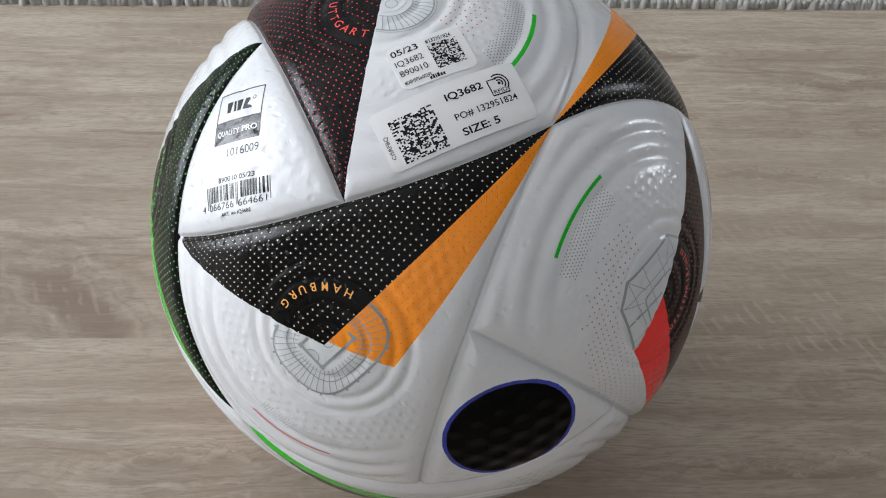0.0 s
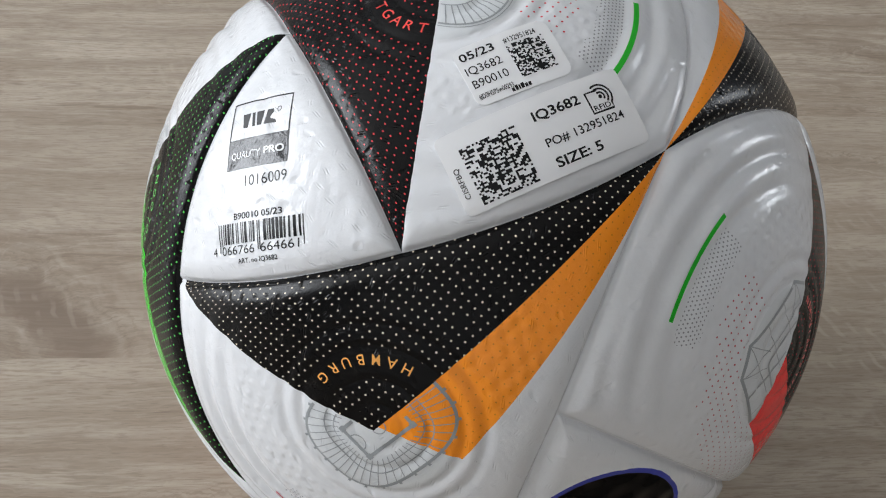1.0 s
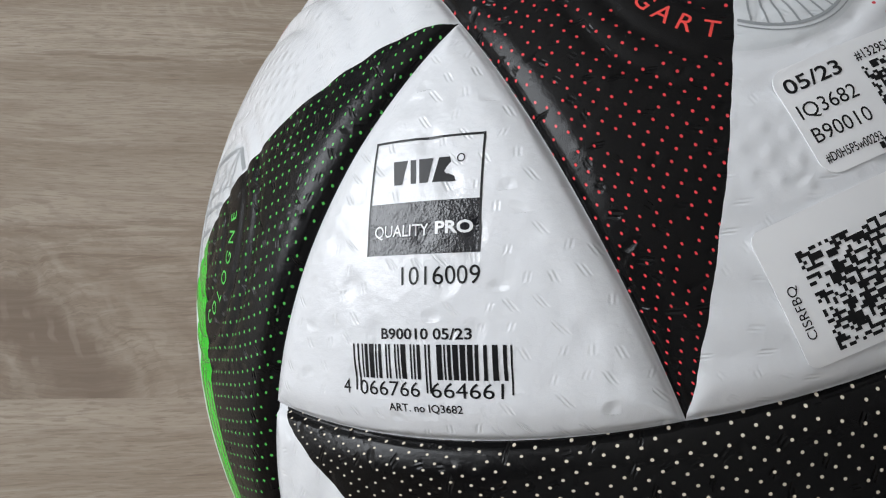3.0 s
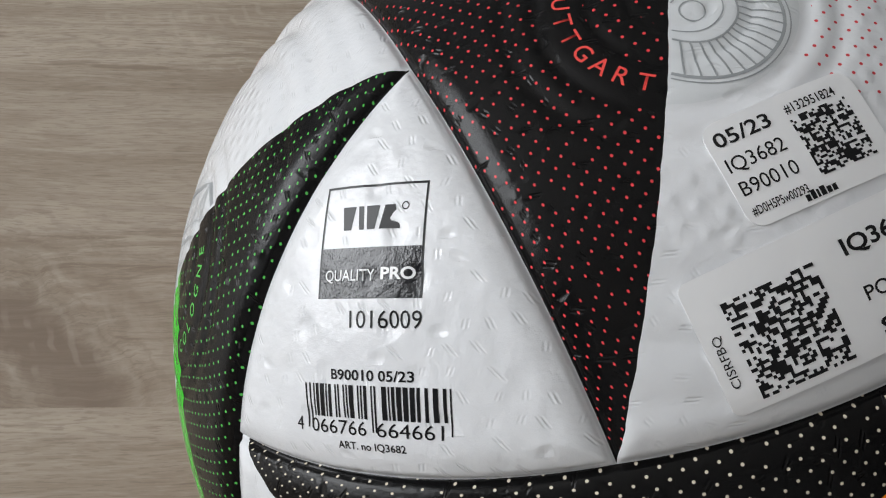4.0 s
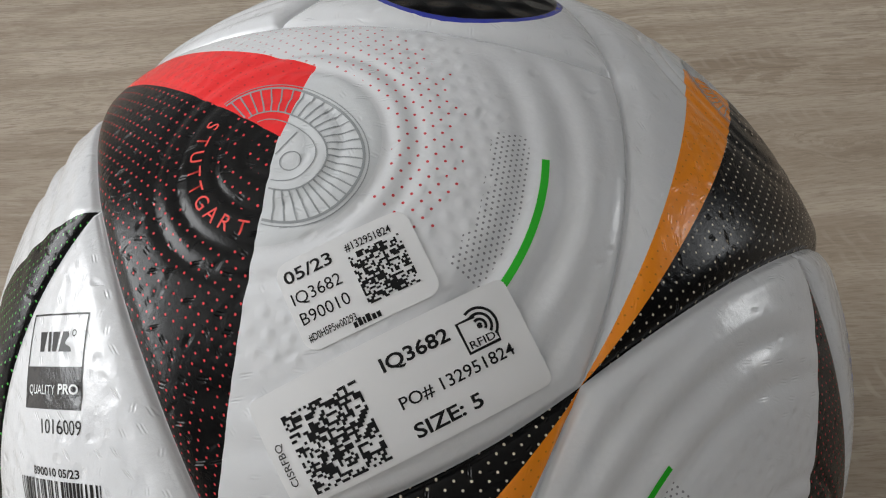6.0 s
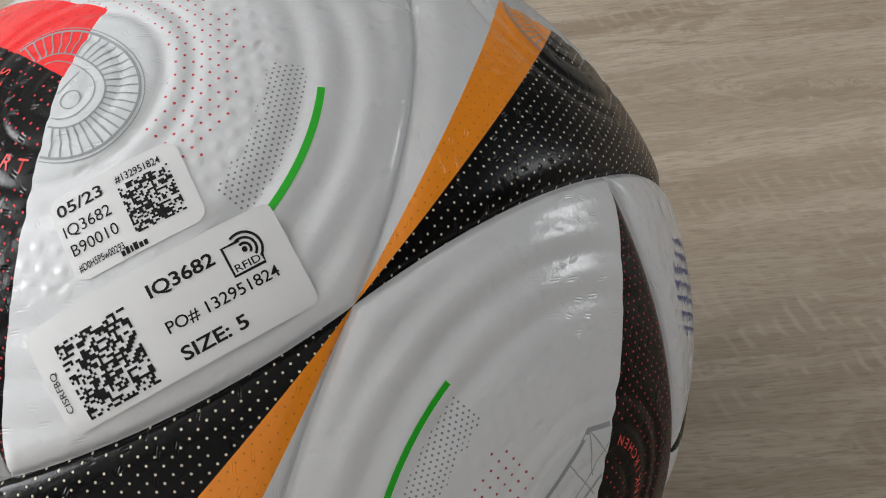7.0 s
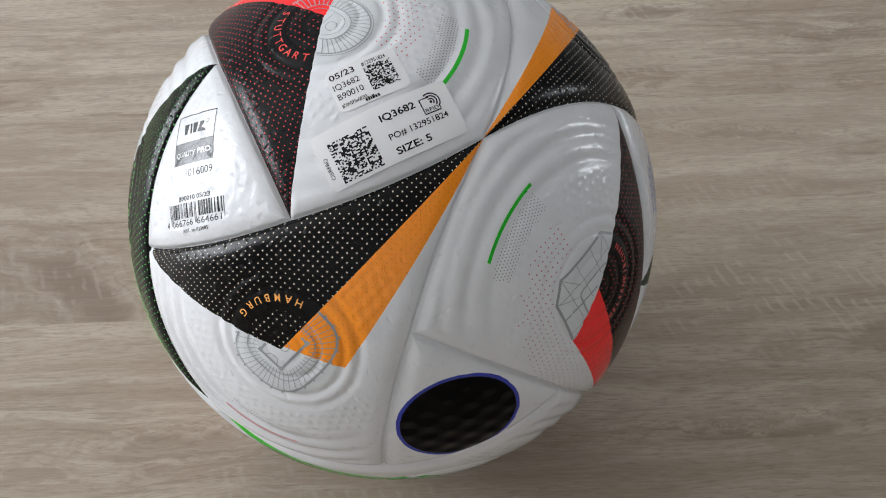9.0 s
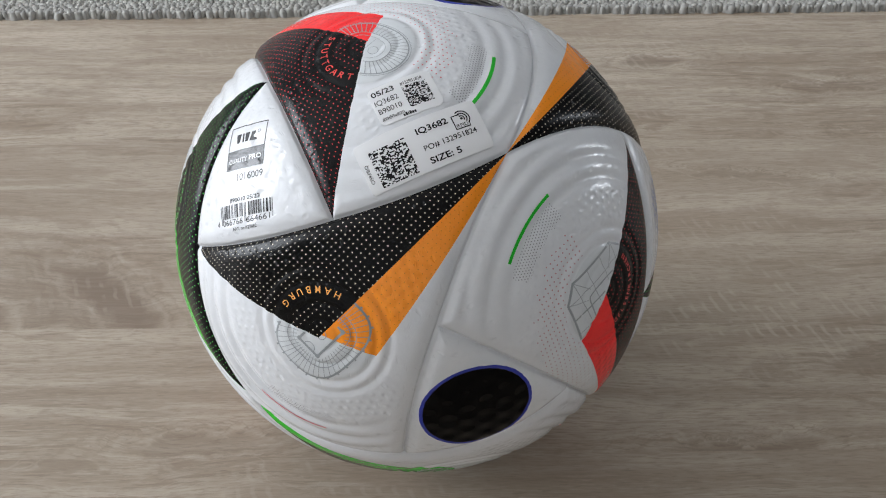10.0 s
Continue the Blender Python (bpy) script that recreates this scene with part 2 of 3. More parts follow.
def panel_material(name, k, accent, dots, field_dots=None, skew=0.0, wedge_shape=NARROW):
    g = Graph(name)
    black_n, black_k = BLACK[k]
    p = g.node("ShaderNodeVectorMath", g.coord(), operation="NORMALIZE").outputs[0]
    xyz = g.node("ShaderNodeSeparateXYZ", p)
    px, py = xyz.outputs[0], xyz.outputs[1]
    cosr = g.dot(p, RING)
    k = g.f("DIVIDE", 2000 * R, g.add(cosr, 1.0))
    u, v = g.mul(g.dot(p, EAST), k), g.mul(g.dot(p, SOUTH), k)
    r = g.mul(g.f("ARCCOSINE", cosr), 180 / math.pi)
    az = g.mul(g.f("ARCTAN2", v, u), 180 / math.pi)
    wob = g.mul(g.sub(g.noise(p, 28.0, 1.0), 0.5), 0.006)
    side = g.sub(py, g.mul(px, skew))
    black = g.both(g.lt(side, 0.0), g.gt(g.add(g.dot(p, black_n), wob), black_k))
    wedge = g.both(g.gt(side, 0.0), g.lt(py, g.mul(px, wedge_shape[1])), g.gt(g.dot(p, wedge_shape[0]), 0.0))
    # printed dots: a square grid that is squeezed towards the black field's corner
    gu = g.add(u, g.mul(g.both(u, u, u), 5.3e-5))
    tail = g.f("MINIMUM", g.add(u, 15.0), 0.0)
    gv = g.sub(v, g.mul(g.mul(tail, tail), 0.0069))
    d, rnd, spot = lattice(g, gu, gv, 2.35, 2.0, 0.265, square=True)
    _, _, pin = lattice(g, gu, gv, 2.35, 2.0, 0.23, square=True)
    channel = g.f("MAXIMUM", g.both(g.gt(r, 6.9), g.lt(r, 10.9)), g.both(g.gt(r, 3.0), g.lt(r, 3.8)))
    clear = g.sub(1.0, channel)
    wear = g.noise(p, 9.0, 4.0)
    white = g.mix(g.step(wear, 0.35, 0.75), tuple(c * 0.95 for c in WHITE), WHITE)
    stand = g.lt(r, 10.4)
    colour = g.mix(g.mul(stand, 0.38), white, (0.56, 0.60, 0.61))
    if field_dots:
        reach = g.add(g.add(18.0, g.step(az, 10.0, -50.0, 0.0, 5.0)), g.mul(g.sub(rnd, 0.5), 2.4))
        zone = g.both(g.gt(r, 11.4), g.lt(r, reach), g.gt(az, -85.0), g.lt(az, 88.0))
        _, _, mark = lattice(g, gu, gv, 2.35, 2.0, 0.29, square=True)
        colour = g.mix(g.both(mark, zone, g.step(az, -70.0, 20.0, 0.45, 1.0)), colour, field_dots)
    _, _, s2 = lattice(g, u, v, 1.25, 30.0, 0.24)
    zone = g.both(g.gt(r, g.add(20.4, g.mul(rnd, 0.9))), g.lt(r, 24.6), g.gt(az, 47.0), g.lt(az, 89.0))
    colour = g.mix(g.both(s2, zone, 0.85), colour, (0.17, 0.17, 0.19))
    shade = tuple(c * 0.95 for c in accent)
    hue = g.mix(g.noise(p, 20.0, 3.0), shade, accent)
    hue = g.mix(g.both(pin, g.gt(r, 11.0), 0.52), hue, tuple(c * 0.35 for c in accent))
    colour = g.mix(wedge, colour, hue)
    ink = g.mix(g.both(spot, clear, g.gt(rnd, 0.06)), INK, dots)
    colour = g.mix(black, colour, ink)
    # pimples in a band round the stadium
    _, _, knob = lattice(g, u, v, 4.1, 8.0, 1.45, True)
    knob = g.both(knob, g.step(r, 14.5, 16.0), g.step(r, 22.5, 21.0), g.step(v, -6.0, 0.0), g.step(az, 172.0, 135.0), 0.9)
    _, _, swell = lattice(g, u, v, 4.6, 30.0, 2.0, True)
    knob = g.add(knob, g.both(swell, wedge, g.step(r, 13.0, 16.0), g.step(r, 30.0, 22.0), 1.1))
    fluted = g.both(g.step(az, 5.0, 25.0), g.step(az, 140.0, 110.0), g.step(r, 10.0, 13.0))
    h = leather(g, u, v, knob, g.sub(1.1, g.mul(black, 0.75)), g.add(g.sub(0.38, g.mul(fluted, 0.34)), g.sub(g.mul(black, 0.35), g.mul(wedge, 0.75))))
    rough = g.add(g.add(0.12, g.mul(wear, 0.12)), g.mul(black, 0.05))
    return g.finish(colour, rough, h, 0.00022, 0.8, Specular_IOR_Level=g.sub(0.45, g.mul(black, 0.31)))


def corner_material(name, oval):
    g = Graph(name)
    centre = Vector((1, 1 if oval else -1, 1)).normalized()
    e1 = centre.orthogonal().normalized()
    e2 = centre.cross(e1)
    p = g.node("ShaderNodeVectorMath", g.coord(), operation="NORMALIZE").outputs[0]
    cosr = g.dot(p, centre)
    k = g.f("DIVIDE", 2000 * R, g.add(cosr, 1.0))
    u, v = g.mul(g.dot(p, e1), k), g.mul(g.dot(p, e2), k)
    r = g.mul(g.f("ARCCOSINE", cosr), 180 / math.pi)
    wear = g.noise(p, 9.0, 4.0)
    colour = g.mix(g.step(wear, 0.35, 0.75), tuple(c * 0.95 for c in WHITE), WHITE)
    h = leather(g, v, u, None, 1.0, 0.42)
    if oval:
        edge = g.add(r, g.mul(g.sub(g.noise(p, 40.0, 1.0), 0.5), 0.25))
        colour = g.mix(g.lt(edge, 11.9), colour, (0.025, 0.04, 0.36))
        colour = g.mix(g.lt(edge, 11.2), colour, INK)
        _, _, dent = lattice(g, u, v, 8.8, 15.0, 3.9, True)
        h = g.sub(g.mul(h, g.step(r, 11.0, 12.0)), g.both(dent, g.lt(r, 11.0), 2.6))
    else:
        _, _, dent = lattice(g, u, v, 6.2, 15.0, 2.0, True)
        h = g.sub(h, g.both(dent, g.step(g.noise(p, 14.0, 1.0), 0.42, 0.58), 0.35))
    return g.finish(colour, g.add(0.10, g.mul(wear, 0.12)), h, 0.00025, 0.9, Specular_IOR_Level=g.step(r, 11.0, 11.4, 0.04, 0.5) if oval else 0.32)


ORANGE, RED, GREEN = (1.0, 0.305, 0.015), (0.95, 0.020, 0.024), (0.04, 0.52, 0.03)
CREAM = (0.66, 0.59, 0.47)
M_ORANGE = panel_material("orange_panel_print", 0, ORANGE, CREAM)
M_ORANGE_BROAD = panel_material("orange_panel_print_broad", 0, ORANGE, CREAM, wedge_shape=WIDER)
M_ORANGE_THIN = panel_material("orange_panel_print_thin", 0, ORANGE, CREAM, wedge_shape=THIN)
M_RED = panel_material("red_panel_print", 1, RED, (0.60, 0.05, 0.06), (0.42, 0.08, 0.10))
M_RED_SKEWED = panel_material("red_panel_print_askew", 1, RED, (0.75, 0.06, 0.07), (0.60, 0.05, 0.06), 0.028, WIDER)
M_GREEN = panel_material("green_panel_print", 2, GREEN, (0.10, 0.52, 0.10), wedge_shape=(NARROW[0], 0.195))
M_OVAL = corner_material("oval_panel_print", True)
M_CORNER = corner_material("white_corner_print", False)
M_INK = plain("black_print", (0.009, 0.009, 0.010), 0.30, gloss=0.18)
def worn_ink():
    """Dark print with the ball's grain pressed through it."""
    g = Graph("dark_ink")
    p = g.coord()
    n = g.noise(p, 900.0, 4.0)
    h = g.add(g.noise(p, 420.0, 3.0), g.mul(g.noise(p, 2600.0, 2.0), 0.4))
    return g.finish(g.mix(n, (0.007, 0.007, 0.009), (0.014, 0.014, 0.017)), 0.13, h, 0.00022, 0.8, Specular_IOR_Level=0.33)


M_DARK = worn_ink()
M_GREY = plain("grey_line_print", (0.31, 0.33, 0.34), 0.35)
M_PAPER = plain("sticker_paper", (0.80, 0.805, 0.815), 0.33, 0.05, 90.0)
M_ARC_GREEN = plain("green_line_print", (0.010, 0.48, 0.018), 0.35)
M_ARC_RED = plain("red_line_print", (0.6, 0.03, 0.05), 0.35)
M_ORANGE_INK = plain("orange_lettering", (0.88, 0.42, 0.10), 0.35)
M_RED_INK = plain("red_lettering", (0.85, 0.07, 0.06), 0.35)
M_GREEN_INK = plain("green_lettering", (0.08, 0.55, 0.08), 0.35)
M_BLUE_INK = plain("blue_script_print", (0.05, 0.08, 0.32), 0.35)

# ---------------------------------------------------------------- floor, rug and room
def wood_material(name):
    g = Graph(name)
    rnd = g.nt.nodes.new("ShaderNodeObjectInfo").outputs["Random"]
    here = g.coord()
    at = g.node("ShaderNodeVectorMath", here, g.vec(g.mul(rnd, 31.0), g.mul(rnd, 17.0), g.mul(rnd, 7.0)), operation="ADD").outputs[0]
    warp = g.mul(g.sub(g.noise(g.scale(at, (5.0, 9.0, 1.0)), 1.0, 3.0), 0.5), 0.022)
    hx, hy = [g.node("ShaderNodeSeparateXYZ", here).outputs[i] for i in (0, 1)]
    # the grain swings round the knots
    swing = 0.0
    knots = []
    bend = g.mul(g.sub(g.noise(here, 38.0, 4.0, 0.6), 0.5), 0.036)
    bend2 = g.mul(g.sub(g.noise(g.vec(hy, hx, 3.0), 38.0, 4.0, 0.6), 0.5), 0.030)
    for cx, cy, rx, ry, turn, force, joint in KNOTS:
        c, s = math.cos(radians(turn)), math.sin(radians(turn))
        dx, dy = g.add(g.sub(hx, cx), bend), g.add(g.sub(hy, cy), bend2)
        a = g.mul(g.add(g.mul(dx, c), g.mul(dy, s)), 1 / rx)
        b = g.mul(g.sub(g.mul(dy, c), g.mul(dx, s)), 1 / ry)
        d = g.f("SQRT", g.add(g.mul(a, a), g.mul(b, b)))
        knots.append((d, force, joint))
        swing = g.add(swing, g.both(g.step(d, 0.3, 2.2, 1.0, 0.0), g.gt(hy, joint), 0.006))
    x, y = [g.node("ShaderNodeSeparateXYZ", at).outputs[i] for i in (0, 1)]
    yy = g.add(g.add(y, warp), swing)
    flow = g.vec(x, yy)
    broad = g.noise(g.scale(flow, (3.5, 46.0, 1.0)), 1.0, 3.0, 0.55, 0.6)
    mid = g.noise(g.scale(flow, (4.0, 95.0, 1.0)), 1.0, 3.0, 0.55)
    thin = g.noise(g.scale(flow, (13.0, 270.0, 1.0)), 1.0, 3.0, 0.6)
    fine = g.noise(g.scale(flow, (75.0, 820.0, 1.0)), 1.0, 3.0, 0.65)
    pore = g.noise(g.scale(flow, (120.0, 1200.0, 1.0)), 1.0, 2.0, 0.5)
    blot = g.noise(g.scale(flow, (9.0, 34.0, 1.0)), 1.0, 3.0, 0.6, 0.8)
    where = g.step(g.noise(g.scale(at, (3.0, 8.0, 1.0)), 1.0, 2.0), 0.40, 0.62)
    swirl = g.mul(g.noise(g.scale(flow, (2.2, 11.0, 1.0)), 1.0, 2.0, 0.5), 30.0)
    arch = g.f("SINE", g.add(g.mul(yy, 110.0), swirl))
    col = g.mix(g.step(broad, 0.32, 0.66), (0.368, 0.300, 0.229), (0.545, 0.472, 0.380))
    col = g.mix(g.both(g.step(mid, 0.48, 0.66), g.step(where, 0.0, 1.0, 0.35, 1.0), 0.46), col, (0.295, 0.226, 0.166))
    col = g.mix(g.mul(g.step(mid, 0.44, 0.31), 0.35), col, (0.60, 0.525, 0.435))
    col = g.mix(g.both(g.step(arch, 0.45, 1.0), where, 0.30), col, (0.270, 0.206, 0.152))
    col = g.mix(g.both(g.step(thin, 0.50, 0.66), g.step(where, 0.0, 1.0, 0.3, 1.0), 0.30), col, (0.27, 0.206, 0.152))
    col = g.mix(g.mul(g.step(thin, 0.45, 0.33), 0.25), col, (0.62, 0.545, 0.455))
    col = g.mix(g.mul(g.step(fine, 0.50, 0.62), 0.36), col, (0.25, 0.190, 0.140))
    col = g.mix(g.mul(g.step(fine, 0.46, 0.36), 0.25), col, (0.64, 0.57, 0.475))
    col = g.mix(g.mul(g.step(pore, 0.57, 0.64), 0.38), col, (0.170, 0.126, 0.092))
    fleck = g.noise(g.scale(flow, (65.0, 520.0, 1.0)), 1.0, 1.0, 0.5)
    col = g.mix(g.both(g.step(fleck, 0.66, 0.72), 0.30), col, (0.140, 0.102, 0.074))
    # brown clouds with crisp edges and pale veins through them
    cloud = g.noise(g.scale(flow, (13.0, 52.0, 1.0)), 1.0, 5.0, 0.62, 1.0)
    col = g.mix(g.mul(g.step(blot, 0.53, 0.61), 0.40), col, (0.300, 0.230, 0.170))
    col = g.mix(g.both(g.step(cloud, 0.53, 0.60), where, 0.58), col, (0.245, 0.184, 0.134))
    streak = g.noise(g.scale(flow, (14.0, 210.0, 1.0)), 1.0, 4.0, 0.62)
    col = g.mix(g.both(g.step(streak, 0.57, 0.62), g.step(where, 0.0, 1.0, 0.45, 1.0), 0.62), col, (0.215, 0.160, 0.115))
    vein = g.f("ABSOLUTE", g.sub(g.noise(g.scale(flow, (16.0, 60.0, 1.0)), 1.0, 4.0, 0.6, 0.8), 0.52))
    col = g.mix(g.both(g.step(vein, 0.004, 0.014, 1.0, 0.0), where, 0.24), col, (0.60, 0.53, 0.44))
    # printed knots: brown clouds that end at the joint
    for d, force, joint in knots:
        band = g.both(g.step(d, 0.62, 1.12, 1.0, 0.0), g.gt(hy, joint), g.step(thin, 0.35, 0.65, 0.7, 1.0), force)
        col = g.mix(band, col, (0.170, 0.122, 0.088))
        ring = g.f("SINE", g.add(g.mul(d, 13.0), g.mul(thin, 3.0)))
        col = g.mix(g.both(g.step(ring, 0.35, 0.95), g.step(d, 1.0, 1.25), g.step(d, 3.2, 1.6), g.gt(hy, joint), 0.26), col, (0.205, 0.150, 0.108))
        rim = g.f("ABSOLUTE", g.sub(d, 1.2))
        col = g.mix(g.both(g.step(rim, 0.03, 0.14, 1.0, 0.0), g.gt(hy, joint), 0.18), col, (0.62, 0.55, 0.455))
    # pale saw marks that cross the grain in rows
    s = g.add(x, g.mul(y, 0.35))
    cell = g.noise(g.vec(g.mul(s, 40.0), g.mul(y, 95.0)), 1.0, 1.0, 0.5)
    tick = g.f("SINE", g.add(g.mul(s, 820.0), g.mul(cell, 5.0)))
    dx, dy = g.mul(g.sub(hx, 0.20), 0.45), g.sub(hy, 0.048)
    spot = g.step(g.f("SQRT", g.add(g.mul(dx, dx), g.mul(dy, dy))), 0.012, 0.06, 1.0, 0.0)
    zone = g.f("MAXIMUM", spot, g.mul(g.step(g.noise(g.scale(at, (6.0, 14.0, 1.0)), 1.0, 1.0), 0.58, 0.68), 0.4))
    rows = g.step(cell, 0.46, 0.62)
    col = g.mix(g.both(g.step(tick, 0.2, 0.95), rows, zone, 0.55), col, (0.62, 0.545, 0.455))
    # strips differ a little in tone
    col = g.mix(g.step(rnd, 0.0, 1.0, 0.10, 0.40), col, (0.27, 0.215, 0.165))
    h = g.add(g.mul(fine, 0.6), g.mul(pore, -0.5))
    return g.finish(col, g.add(0.42, g.mul(fine, 0.15)), h, 0.00010, 0.5, Specular_IOR_Level=0.35)


KNOTS = [(-0.205, 0.074, 0.062, 0.030, -25, 0.50, 0.045), (-0.184, 0.069, 0.046, 0.0125, -40, 0.90, 0.045),
         (-0.262, 0.056, 0.026, 0.015, 0, 0.80, 0.045), (-0.118, -0.040, 0.036, 0.0085, 3, 0.50, -0.046),
         (0.165, -0.044, 0.038, 0.0065, 2, 0.60, -0.046), (0.190, 0.338, 0.030, 0.008, 6, 0.60, 0.229),
         (0.330, 0.300, 0.045, 0.007, 8, 0.45, 0.229), (0.230, 0.185, 0.050, 0.006, -9, 0.40, 0.045)]


def box_mesh(name, x0, x1, y0, y1, z0, z1, bevel=0.0):
    bm = bmesh.new()
    bmesh.ops.create_cube(bm, size=1.0)
    for v in bm.verts:
        v.co = Vector(((x0 + x1) / 2 + v.co.x * (x1 - x0), (y0 + y1) / 2 + v.co.y * (y1 - y0), (z0 + z1) / 2 + v.co.z * (z1 - z0)))
    if bevel:
        bmesh.ops.bevel(bm, geom=bm.edges[:], offset=bevel, segments=1, affect="EDGES")
    me = bpy.data.meshes.new(name)
    bm.to_mesh(me)
    bm.free()
    return me


def structure(name, me, material, label, category):
    ob = new(name, me)
    if me is not None and material is not None:
        me.materials.append(material)
    return tagged(ob, label, category, kind="structure")


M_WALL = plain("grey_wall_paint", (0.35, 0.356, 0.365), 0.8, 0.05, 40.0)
# darkened only so that the unseen east wall bounces less light
M_BOUNCE_CUT = plain("bounce_cutting_paint", (0.11, 0.112, 0.115), 0.8, 0.05, 40.0)
M_CEILING = plain("white_ceiling_paint", (0.84, 0.84, 0.83), 0.8, 0.04, 40.0)
M_WOOD = wood_material("grey_oak_laminate")
M_FRAME = plain("white_window_frame", (0.8, 0.8, 0.8), 0.35)

X0, X1, Y0, Y1, H = -3.1, 2.2, -2.6, 2.2, 2.5
floor = structure("floor", box_mesh("floor", X0 - 0.15, X1 + 0.15, Y0 - 0.15, Y1 + 0.15, -0.12, -0.012), M_WALL,
                  "floor of pale grey-brown oak laminate strips", "floor")
structure("ceiling", box_mesh("ceiling", X0 - 0.15, X1 + 0.15, Y0 - 0.15, Y1 + 0.15, H, H + 0.15), M_CEILING,
          "plain white painted ceiling", "ceiling")
structure("wall_north", box_mesh("wall", X0 - 0.15, X1 + 0.15, Y1, Y1 + 0.15, -0.012, H), M_WALL, "plain pale grey painted wall", "wall")
# unseen south wall takes the ceiling's white to reflect light on the ball
structure("wall_south", box_mesh("wall", X0 - 0.15, X1 + 0.15, Y0 - 0.15, Y0, -0.012, H), M_CEILING, "unseen white wall that bounces light on to the ball's front", "wall")


def window_wall(name, x0, x1, wy0, wy1, wz0, wz1, paint, label):
    """A wall across x with one opening through it."""
    bm = bmesh.new()
    for y0, y1, z0, z1 in ((Y0, wy0, -0.012, H), (wy1, Y1, -0.012, H), (wy0, wy1, -0.012, wz0), (wy0, wy1, wz1, H)):
        made = bmesh.ops.create_cube(bm, size=1.0)["verts"]
        for v in made:
            v.co = Vector(((x0 + x1) / 2 + v.co.x * (x1 - x0), (y0 + y1) / 2 + v.co.y * (y1 - y0), (z0 + z1) / 2 + v.co.z * (z1 - z0)))
    me = bpy.data.meshes.new(name)
    bm.to_mesh(me)
    bm.free()
    return structure(name, me, paint, label, "wall")


def window_frame(name, x, y0, y1, z0, z1):
    root = tagged(new(name), "white framed window that lets in daylight", "window", kind="structure")
    w, t = 0.06, 0.03
    for a in ((y0, y0 + w, z0, z1), (y1 - w, y1, z0, z1), (y0 + w, y1 - w, z0, z0 + w), (y0 + w, y1 - w, z1 - w, z1),
              ((y0 + y1) / 2 - w / 2, (y0 + y1) / 2 + w / 2, z0 + w, z1 - w)):
        me = box_mesh("frame", x - t, x + t, *a, bevel=0.004)
        me.materials.append(M_FRAME)
        new("frame", me).parent = root
    return root


window_wall("wall_west", X0 - 0.15, X0, -0.45, 1.05, 0.45, 1.95, M_WALL, "plain pale grey painted wall with a window opening")
# unseen east wall, kept dark so the ball's right side stays dim
window_wall("wall_east", X1, X1 + 0.15, 0.28, 1.25, 0.25, 1.45, M_BOUNCE_CUT, "unseen wall with a window opening, darkened to cut bounced light")
window_frame("window_1", X0 - 0.08, -0.45, 1.05, 0.45, 1.95)
window_frame("window_2", X1 + 0.08, 0.28, 1.25, 0.25, 1.45)

# ---------------------------------------------------------------- the football
def part(name, me, material, parent, label=""):
    ob = new(name, me)
    if material is not None:
        if not me.materials:
            me.materials.append(None)
        ob.material_slots[0].link = "OBJECT"
        ob.material_slots[0].material = material
    ob.parent = parent
    if label:
        ob["label"] = label
    return ob


football = tagged(new("football"), "white, black and orange glossy match football on a laminate floor", "football")
BALL = pose(0, 0, R, -35.41, 12.62, -129.55)
CYCLE = Matrix(((0, 1, 0), (0, 0, 1), (1, 0, 0))).to_4x4()
SIGNS = ((1, 1, 1), (1, -1, -1), (-1, 1, -1), (-1, -1, 1))
panel_mesh = patch("panel", Vector((0.77, 0, 0.64)).normalized(), PANEL_EDGE, panel_height, 96)
oval_mesh = patch("corner_panel", Vector((1, 1, 1)).normalized(), OVAL_EDGE, oval_height, 48)
corner_mesh = patch("corner_panel", Vector((1, -1, 1)).normalized(), OVAL_EDGE * MIRROR, corner_height, 72)
PANELS, CORNERS = {}, {}
SPECIAL = {(1, (-1, -1, 1)): M_RED_SKEWED, (0, (1, 1, 1)): M_ORANGE_BROAD, (0, (-1, -1, 1)): M_ORANGE_THIN}
for k in range(3):
    for s in SIGNS:
        turn = Matrix.Diagonal((*s, 1))
        for _ in range(k):
            turn = turn @ CYCLE
        ob = part("panel", panel_mesh, SPECIAL.get((k, s), (M_ORANGE, M_RED, M_GREEN)[k]), football,
                  ("white panel with black and orange print", "white panel with black and red print", "white panel with black and green print")[k])
        ob.matrix_basis = BALL @ turn
        PANELS[k, s] = ob
for s in SIGNS:
    for oval, me, mat in ((True, oval_mesh, M_OVAL), (False, corner_mesh, M_CORNER)):
        ob = part("corner_panel", me, mat, football, "white three-sided panel with a black disc" if oval else "plain white three-sided panel")
        ob.matrix_basis = BALL @ Matrix.Diagonal((*s, 1))
        CORNERS[oval, s] = ob
bm = bmesh.new()
bmesh.ops.create_icosphere(bm, subdivisions=5, radius=R - 0.0029)
for f in bm.faces:
    f.smooth = True
lining = bpy.data.meshes.new("lining")
bm.to_mesh(lining)
bm.free()
part("lining", lining, plain("pale_lining", (0.55, 0.55, 0.55), 0.5), football, "pale lining under the seams").matrix_basis = BALL


